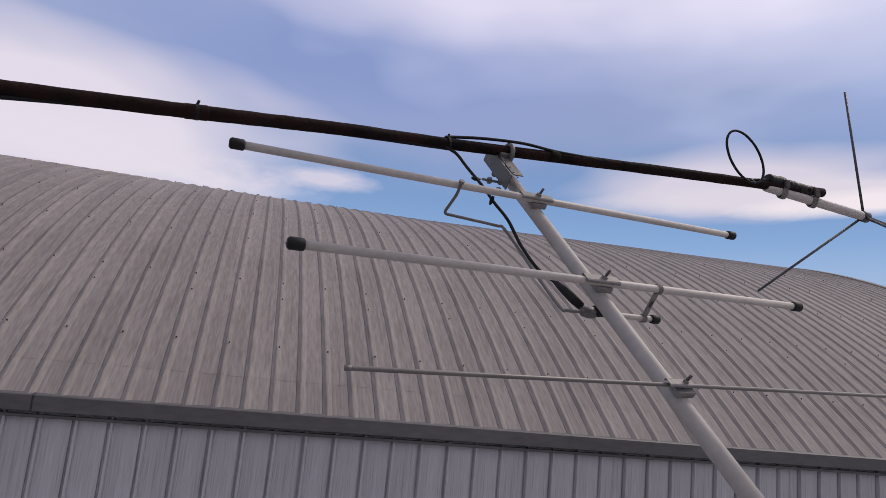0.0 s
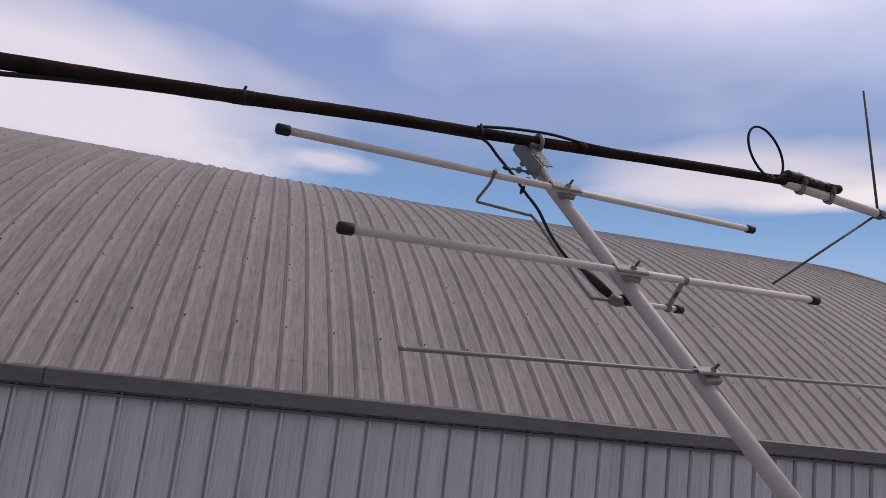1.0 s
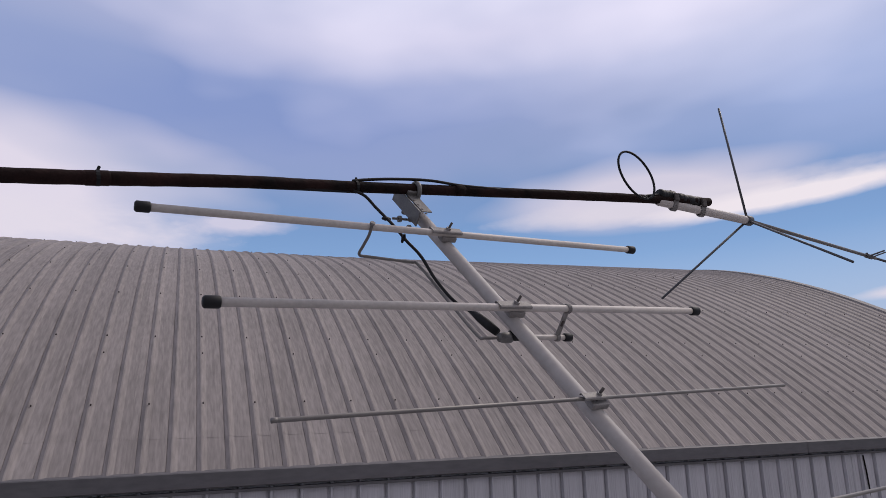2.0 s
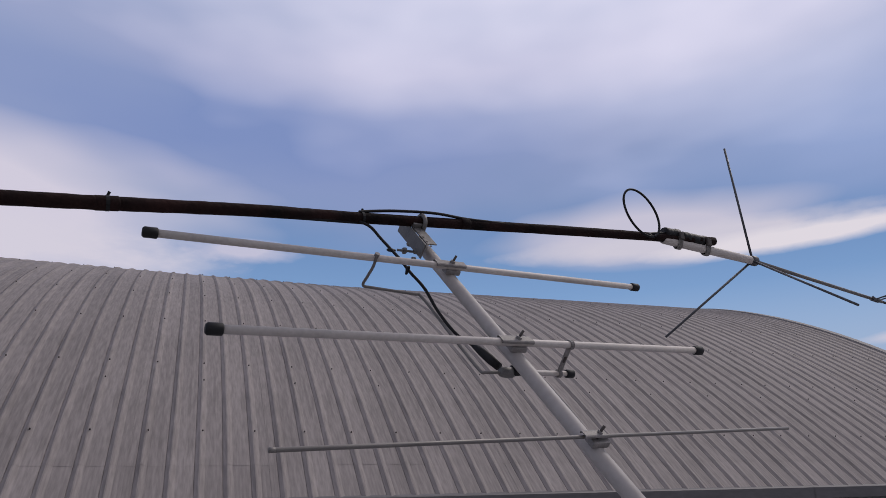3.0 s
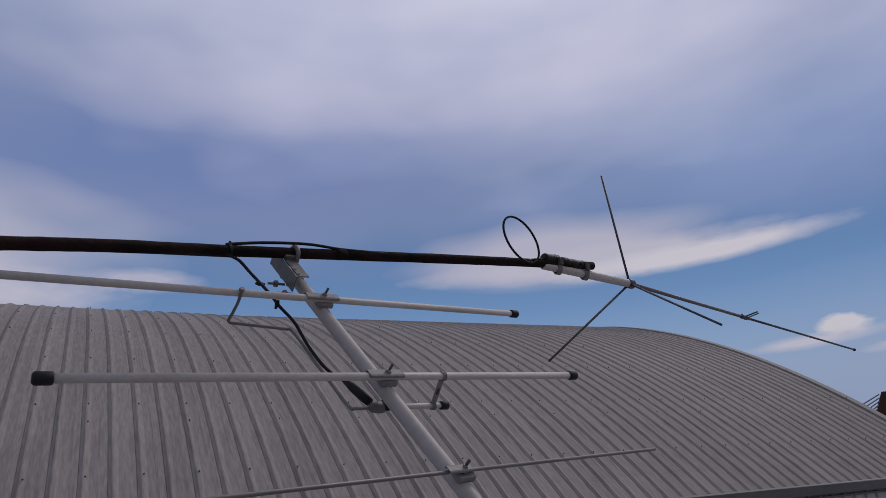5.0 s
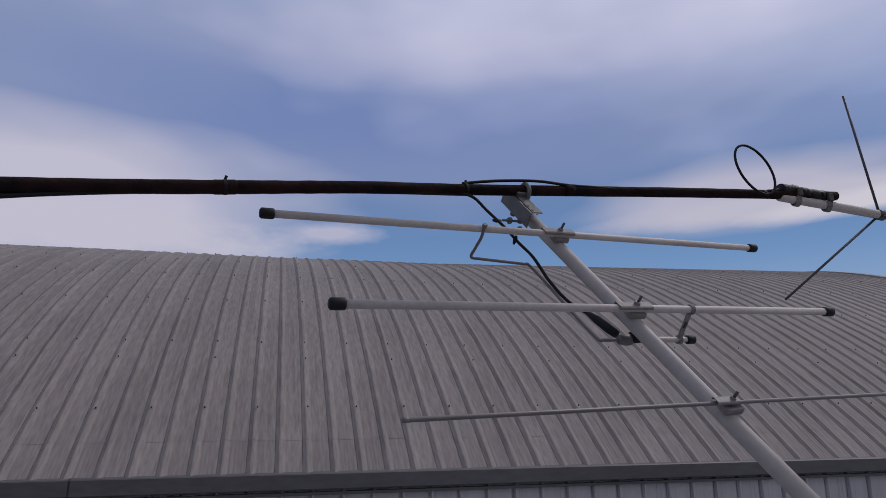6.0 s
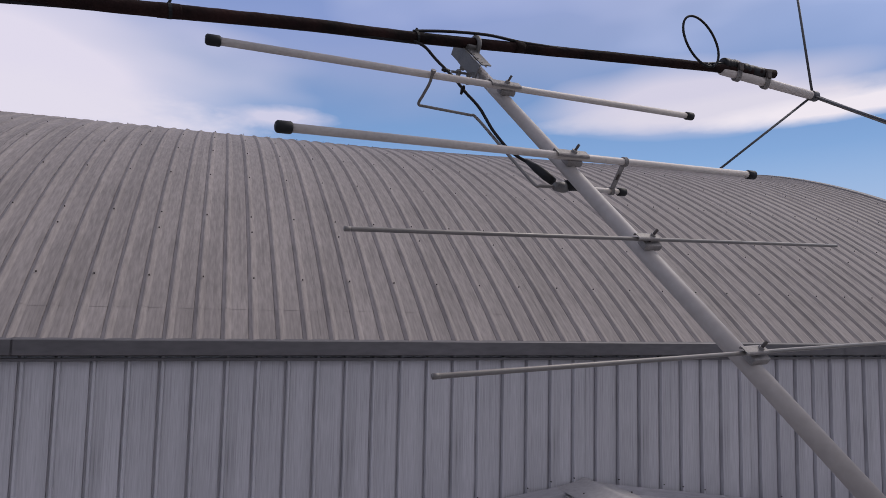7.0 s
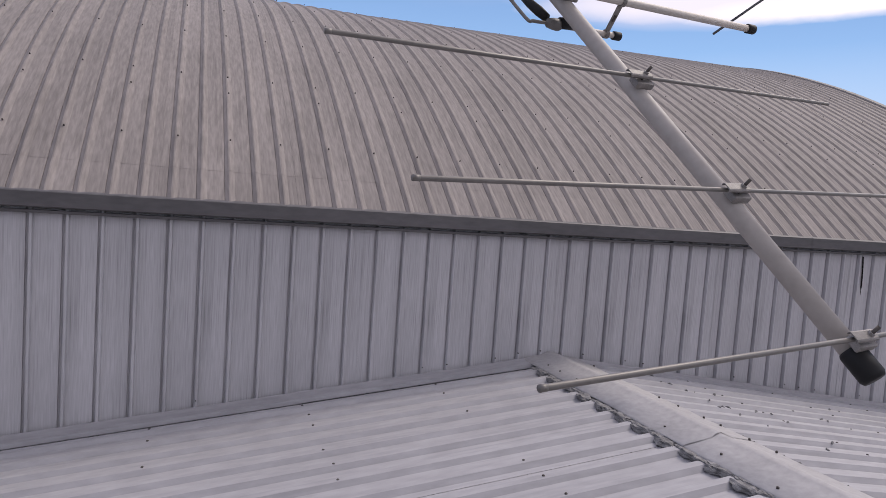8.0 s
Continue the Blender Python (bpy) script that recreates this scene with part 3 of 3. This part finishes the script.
own(part("bracket_hole_discs", bm, M_SCREW, beam, "dark discs drawn for the bracket's holes"), AB)
bm = bmesh.new()
add_block(bm, basis(at_boom(-0.168, 0.010, -0.014), B, U), (0.026, 0.030, 0.014), 0.003)
own(part("mast_saddle", bm, M_BRACKET, beam, "dull zinc saddle on the mast"), AB)
bm = bmesh.new()
cen = at_boom(-0.171, 0, -0.017)
for du in (0.022,):
    loop_pts = []
    for k in range(13):
        g = math.pi * k / 12
        loop_pts.append(cen + U * du + B * (0.0175 * math.cos(g)) - N * (0.0175 * math.sin(g)))
    loop_pts = [loop_pts[0] + N * 0.070] + loop_pts + [loop_pts[-1] + N * 0.070]
    add_sweep(bm, loop_pts, 0.0054, 10)
own(part("u_bolt", bm, M_BRACKET, beam, "zinc bolt bent round the mast", True), AB)
bm = bmesh.new()
add_block(bm, basis(at_boom(-0.171, 0.022, 0.040), B, U), (0.064, 0.018, 0.004), 0.001)
for sg in (-1, 1):
    add_sweep(bm, [at_boom(-0.171 + sg * 0.0175, 0.022, 0.042), at_boom(-0.171 + sg * 0.0175, 0.022, 0.050)], 0.0075, 6)
own(part("bolt_plate", bm, M_BRACKET, beam), AB)
for s, u in ((-0.115, -0.03), (-0.075, -0.026)):
    bm = bmesh.new()
    add_sweep(bm, [at_boom(s, u + 0.02, 0.03), at_boom(s, u - 0.018, 0.03)], 0.003, 8)
    add_sweep(bm, [at_boom(s, u - 0.004, 0.03), at_boom(s, u + 0.003, 0.03)], 0.0075, 6)
    own(part("bolt", bm, M_BRACKET, beam), AB)

# phasing rod between the two tube elements
bm = bmesh.new()
ROD = [at_boom(0, -0.158, -0.012), at_boom(0, -0.158, 0.014), (1.243, -3.085, 0.548), (1.240, -3.062, 0.536), (1.262, -3.060, 0.533), (1.35, -3.055, 0.528), (1.368, -3.062, 0.520), (1.395, -3.135, 0.435), (1.425, -3.212, 0.345), (1.436, -3.225, 0.336), (1.470, -3.222, 0.338)]
add_sweep(bm, smooth_path(ROD, 6), 0.0032, 8)
own(part("phasing_rod", bm, M_ROD, beam, "bent zinc rod joining two elements", True), AB)
bm = bmesh.new()
add_sweep(bm, [at_boom(0, -0.158, -0.010), at_boom(0, -0.158, -0.016)], 0.0058, 6)
own(part("nut", bm, M_STEEL, beam), AB)

# matching bar, its strap and the connector
GC = Vector((1.470, -3.222, 0.338))
GE = Vector((1.634, -3.190, 0.347))
bm = bmesh.new()
add_sweep(bm, [GC, GE - (GE - GC).normalized() * 0.004], 0.0055, 12)
own(part("matching_bar", bm, M_ALU, beam, "short white matching tube", True), AB)
bm = bmesh.new()
g = (GE - GC).normalized()
add_sweep(bm, [GE - g * 0.012, GE - g * 0.010, GE + g * 0.006, GE + g * 0.008], [0.0072, 0.0085, 0.0085, 0.006], 12)
own(part("bar_cap", bm, M_RUBBER, beam, "black rubber cap", True), AB)
bm = bmesh.new()
top, bot = at_boom(S[1], 0.150), GE - g * 0.030
mid = (top + bot) / 2
add_block(bm, basis(mid, bot - top, U), ((bot - top).length + 0.012, 0.012, 0.002), 0.0005)
for c, r in ((top, 0.0085), (bot, 0.0072)):
    ring = [c + r * (math.cos(2 * math.pi * k / 16) * B + math.sin(2 * math.pi * k / 16) * N) for k in range(17)]
    for off in (-0.003, 0, 0.003):
        add_sweep(bm, [p + U * off for p in ring], 0.0014, 6)
own(part("strap", bm, M_STEEL, beam, "zinc strap with a small screw"), AB)
bm = bmesh.new()
add_sweep(bm, [mid + N * -0.006, mid + N * 0.006], 0.0035, 8)
own(part("strap_screw", bm, M_SCREW, beam), AB)
bm = bmesh.new()
add_sweep(bm, [GC - g * 0.008, GC - g * 0.004, GC + g * 0.006, GC + g * 0.014, GC + g * 0.022, GC + g * 0.026], [0.005, 0.0085, 0.0105, 0.0112, 0.0105, 0.008], 14)
own(part("connector_block", bm, M_BRACKET, beam, "rounded grey connector", True), AB)
bm = bmesh.new()
add_sweep(bm, [GC + g * 0.020 - N * 0.004, GC + g * 0.048 - N * 0.006], [0.0105, 0.0105], 14)
own(part("connector_nut", bm, M_RUBBER, beam, "", True), AB)
bm = bmesh.new()
add_sweep(bm, [(1.434, -3.163, 0.403), (1.447, -3.184, 0.382), (1.457, -3.202, 0.364), (1.466, -3.216, 0.349)], [0.0040, 0.0085, 0.0095, 0.0080], 12)
own(part("sealed_plug", bm, M_RUBBER, beam, "plug wrapped in black sealing tape", True), AB)

# ---- feed cables ----
CB = (1.25, -3.0, 0.72)
cable = thing("feed_cable", CB, "black coaxial cable tied along mast and boom", "cable")
hang(cable, CB)
bm = bmesh.new()
add_sweep(bm, smooth_path([(1.235, -3.034, 0.690), (1.262, -3.034, 0.678), (1.285, -3.040, 0.650), (1.315, -3.070, 0.600), (1.335, -3.085, 0.565), (1.362, -3.095, 0.530), (1.385, -3.115, 0.475), (1.41, -3.145, 0.425), (1.440, -3.170, 0.395)], 8), 0.0033, 10)
own(part("cable", bm, M_CABLE, cable, "", True), CB)
for p, d in (((1.300, -3.055, 0.622), U), ((1.330, -3.083, 0.572), N)):
    bm = bmesh.new()
    p = Vector(p)
    add_sweep(bm, [p - d * 0.008, p, p + d * 0.012], [0.0025, 0.0052, 0.0025], 8)
    own(part("cable_tie", bm, M_CABLE, cable), CB)
bm = bmesh.new()
add_sweep(bm, smooth_path([(1.235, -3.034, 0.711), (1.265, -3.026, 0.720), (1.33, -3.018, 0.732), (1.42, -3.008, 0.742), (1.50, -2.998, 0.742), (1.58, -2.989, 0.746), (1.66, -2.978, 0.750), (1.74, -2.968, 0.757)], 8), 0.0036, 8)
own(part("mast_cable", bm, M_CABLE, cable, "", True), CB)
bm = bmesh.new()
add_sweep(bm, smooth_path([(-0.75, -3.66, 0.19), (0.0, -3.42, 0.40), (0.30, -3.323, 0.488), (0.42, -3.283, 0.521), (0.505, -3.253, 0.545), (0.62, -3.212, 0.574), (0.758, -3.163, 0.604), (1.011, -3.090, 0.653), (1.24, -3.026, 0.690)], 8), 0.0042, 8)
own(part("mast_cable", bm, M_CABLE, cable, "", True), CB)
for x, y, z in ((1.243, -3.028, 0.700), (0.759, -3.173, 0.609)):
    bm = bmesh.new()
    d = Vector((0.95, 0.2, 0.15)).normalized()
    m = basis((x, y, z), d, (0, 0, 1))
    add_sweep(bm, [Vector((x, y, z)) - d * 0.003, Vector((x, y, z)) + d * 0.003], 0.0142, 14)
    add_sweep(bm, [m @ Vector((0, 0.012, 0.0)), m @ Vector((0.004, 0.021, 0.002))], 0.0026, 6)
    own(part("cable_tie", bm, M_CABLE, cable), CB)

# ---- ground-plane antenna at the mast's end ----
HUB = Vector((2.500, -2.866, 0.781))
GD = Vector((0.986, 0.150, -0.080)).normalized()
T0 = Vector((2.135, -2.915, 0.792))
GB = tuple(HUB)
whip = thing("ground_plane_antenna", GB, "ground-plane whip antenna with thin radials clamped to the mast's end", "antenna")
hang(whip, GB)
td = (HUB - T0).normalized()
bm = bmesh.new()
add_sweep(bm, [T0, T0 + td * 0.004, HUB - td * 0.012, HUB], [0.0115, 0.0125, 0.0125, 0.012], 18)
own(part("support_tube", bm, M_ALU, whip, "white support tube", True), GB)
bm = bmesh.new()
add_sweep(bm, [HUB - td * 0.010, HUB - td * 0.006, HUB + td * 0.012, HUB + td * 0.016], [0.013, 0.0155, 0.0155, 0.011], 16)
own(part("hub", bm, M_GREY, whip, "", True), GB)
KNOT, TIP = HUB + GD * 0.618, HUB + GD * 1.43
bm = bmesh.new()
add_sweep(bm, [HUB, KNOT + GD * 0.04], [0.0062, 0.0056], 10)
own(part("whip_lower", bm, M_ROD, whip, "grey whip tube", True), GB)
bm = bmesh.new()
add_sweep(bm, [KNOT - GD * 0.02, TIP], [0.0044, 0.0038], 10)
own(part("whip_upper", bm, M_GREY, whip, "", True), GB)
bm = bmesh.new()
bmesh.ops.create_uvsphere(bm, u_segments=10, v_segments=6, radius=0.0065, matrix=Matrix.Translation(TIP))
own(part("whip_tip", bm, M_RUBBER, whip, "", True), GB)
bm = bmesh.new()
add_sweep(bm, [KNOT - GD * 0.015, KNOT + GD * 0.02], 0.008, 10)
for a in (Vector((0.6, -0.7, 0.2)), Vector((-0.75, -0.5, 0.0))):
    add_sweep(bm, [KNOT + a * 0.008, KNOT + a * 0.055], 0.0028, 6)
add_sweep(bm, [KNOT + Vector((0, 0, -0.008)), KNOT + Vector((0.06, -0.02, 0.012))], 0.0026, 6)
own(part("joint_clip", bm, M_GREY, whip, "small dark spring clip"), GB)
for end in ((2.460, -2.876, 1.153), (2.195, -2.798, 0.542), (2.413, -3.241, 0.534)):
    bm = bmesh.new()
    e = Vector(end)
    add_sweep(bm, [HUB + (e - HUB).normalized() * 0.010, e], [0.0036, 0.0033], 8)
    own(part("radial", bm, M_GREY, whip, "thin dark radial rod", True), GB)
for f in (0.16, 0.46):
    bm = bmesh.new()
    c = T0 + td * (0.365 * f) + Vector((0, 0, 0.011))
    for off in (-0.006, -0.002, 0.002, 0.006):
        ring = [c + td * off + Vector((0, -0.0165 * math.cos(2 * math.pi * k / 20), 0.029 * math.sin(2 * math.pi * k / 20))) for k in range(21)]
        add_sweep(bm, ring, 0.0022, 6)
    own(part("hose_clamp", bm, M_STEEL, whip, "zinc hose clamp"), GB)
    bm = bmesh.new()
    add_block(bm, basis(c + Vector((0, -0.018, 0.004)), td, (0, 0, 1)), (0.016, 0.022, 0.010), 0.002)
    own(part("clamp_screw", bm, M_SCREW, whip), GB)
bm = bmesh.new()
for f0, f1 in ((0.02, 0.13), (0.20, 0.42)):
    a, b = T0 + td * 0.365 * f0 + Vector((0, 0, 0.020)), T0 + td * 0.365 * f1 + Vector((0, 0, 0.022))
    add_sweep(bm, smooth_path([a, a.lerp(b, 0.3), a.lerp(b, 0.7), b], 4), [0.017 + random.uniform(-0.0015, 0.0015) for _ in range(13)], 14)
own(part("tape_wrap", bm, M_RUBBER, whip, "black tape wound round the joint", True), GB)

# loose loop of cable standing above the mast
LBASE = Vector((2.085, -2.925, 0.806))
loop = thing("cable_loop", tuple(LBASE), "loose loop of black cable standing on the mast", "cable")
hang(loop, LBASE)
bm = bmesh.new()
pts = []
lx, lz = Vector((0.95, 0.12, -0.05)).normalized(), Vector((-0.24, -0.02, 0.97)).normalized()
cen = Vector((2.048, -2.95, 0.847))
for k in range(41):
    g = 2 * math.pi * k / 40 - math.pi / 2 + 0.25
    pts.append(cen + lx * 0.058 * math.cos(g) + lz * 0.069 * math.sin(g))
add_sweep(bm, pts, 0.0032, 8)
own(part("loop", bm, M_CABLE, loop, "", True), tuple(LBASE))
bm = bmesh.new()
add_sweep(bm, smooth_path([pts[0], pts[0].lerp(LBASE, 0.6), LBASE + Vector((0.10, 0.012, 0.012))], 6), 0.0032, 8)
own(part("cable_end", bm, M_CABLE, loop, "", True), tuple(LBASE))

# ---- far building and pines ----
def ray(d, dist):
    return Vector((1.07, -5.07, 0.50)) + Vector(d).normalized() * dist


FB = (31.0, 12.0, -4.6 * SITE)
far_house = thing("far_building", FB, "far building with a dark brown hipped roof", "building")
ax = Vector((0.46, -0.888, 0)).normalized()
ay = Vector((0.888, 0.46, 0)).normalized()
P0 = ray((0.8545, 0.5173, 0.0497), 34)


def fb(u, v, z):
    return P0 + ax * u + ay * v + Vector((0, 0, z))


bm = bmesh.new()
EZ, RZ = -0.73, 0.47
c = [fb(0.35, 0, EZ), fb(14, 0, EZ), fb(14, 9, EZ), fb(0.35, 9, EZ), fb(0.8, 2.2, RZ + 0.11), fb(12, 4.5, RZ + 0.35)]
vs = [bm.verts.new(p) for p in c]
for f in ((0, 1, 5, 4), (1, 2, 5), (2, 3, 4, 5), (3, 0, 4), (3, 2, 1, 0)):
    bm.faces.new([vs[i] for i in f])
own(part("roof", bm, M_BROWN, far_house, "dark brown roof"), FB)
bm = bmesh.new()
add_block(bm, basis(fb(7.2, 4.5, EZ - 3.0), ax, ay), (13.0, 8.2, 5.96))
own(part("wall", bm, M_DARK, far_house), FB)
# grey battens of the small side gable
for i in range(6):
    bm = bmesh.new()
    f = (i + 0.5) / 6
    add_sweep(bm, [fb(0.02 + 0.36 * f, -0.05, 0.02 - 0.72 * f), fb(0.76 - 0.30 * f * f, 0.6, RZ - 0.02 - 0.85 * f)], 0.026, 5)
    own(part("batten", bm, M_PALE, far_house, "thin grey batten"), FB)
# pale ribbed lean-to roof in front
for i in range(7):
    bm = bmesh.new()
    add_block(bm, basis(fb(8.6, -1.0 - 0.35 * i, EZ - 0.10 - 0.17 * i), ax, (ay[0], ay[1], 0.45)), (14.0, 0.26, 0.05), 0.01)
    own(part("roof_board", bm, M_PALE, far_house, "pale grey ribbed sheet"), FB)


def pine(place, height, seed):
    rnd = random.Random(seed)
    t = thing("pine_tree", place, "distant dark green tiered pine", "tree", "pines behind the roof")
    bm = bmesh.new()
    add_sweep(bm, [(0, 0, 0), (0, 0, height * 0.5), (0, 0, height)], [height * 0.018, height * 0.012, 0.02], 8)
    part("trunk", bm, M_BARK, t, "", True)
    bm = bmesh.new()
    z = height * 0.35
    while z < height - 0.1:
        f = 1 - (z - height * 0.35) / (height * 0.65)
        for k in range(7):
            g = 2 * math.pi * (k + rnd.random() * 0.5) / 7
            ln_ = height * (0.014 + 0.140 * f) * rnd.uniform(0.8, 1.1)
            d = Vector((math.cos(g), math.sin(g), 0.28))
            a = Vector((0, 0, z))
            add_sweep(bm, [a, a + d * ln_ * 0.6, a + d * ln_ + Vector((0, 0, 0.15 * ln_))], [0.06, 0.10, 0.03], 5)
            for j in range(6):
                q = a + d * ln_ * (0.3 + 0.12 * j)
                for sg in (-1, 1):
                    side = Vector((-math.sin(g), math.cos(g), 0.35 * rnd.random())) * sg
                    add_sweep(bm, [q, q + side * ln_ * 0.16 + d * ln_ * 0.1], [0.08, 0.03], 4)
        z += height * 0.021 * rnd.uniform(0.85, 1.15)
    part("crown", bm, M_NEEDLE, t)
    return t


for d, dist, seed in (((0.8763, 0.4717, 0.0983), 75, 1), ((0.8867, 0.4566, 0.0741), 95, 2), ((0.8888, 0.4515, 0.0715), 95, 3)):
    top = ray(d, dist)
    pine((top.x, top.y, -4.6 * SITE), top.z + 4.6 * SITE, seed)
top = ray((0.8806, 0.4643, 0.0953), 60)
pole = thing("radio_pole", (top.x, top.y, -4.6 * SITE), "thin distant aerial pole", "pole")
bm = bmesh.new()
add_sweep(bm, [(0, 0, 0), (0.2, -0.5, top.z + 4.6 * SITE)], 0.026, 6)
part("pole", bm, M_DARK, pole)
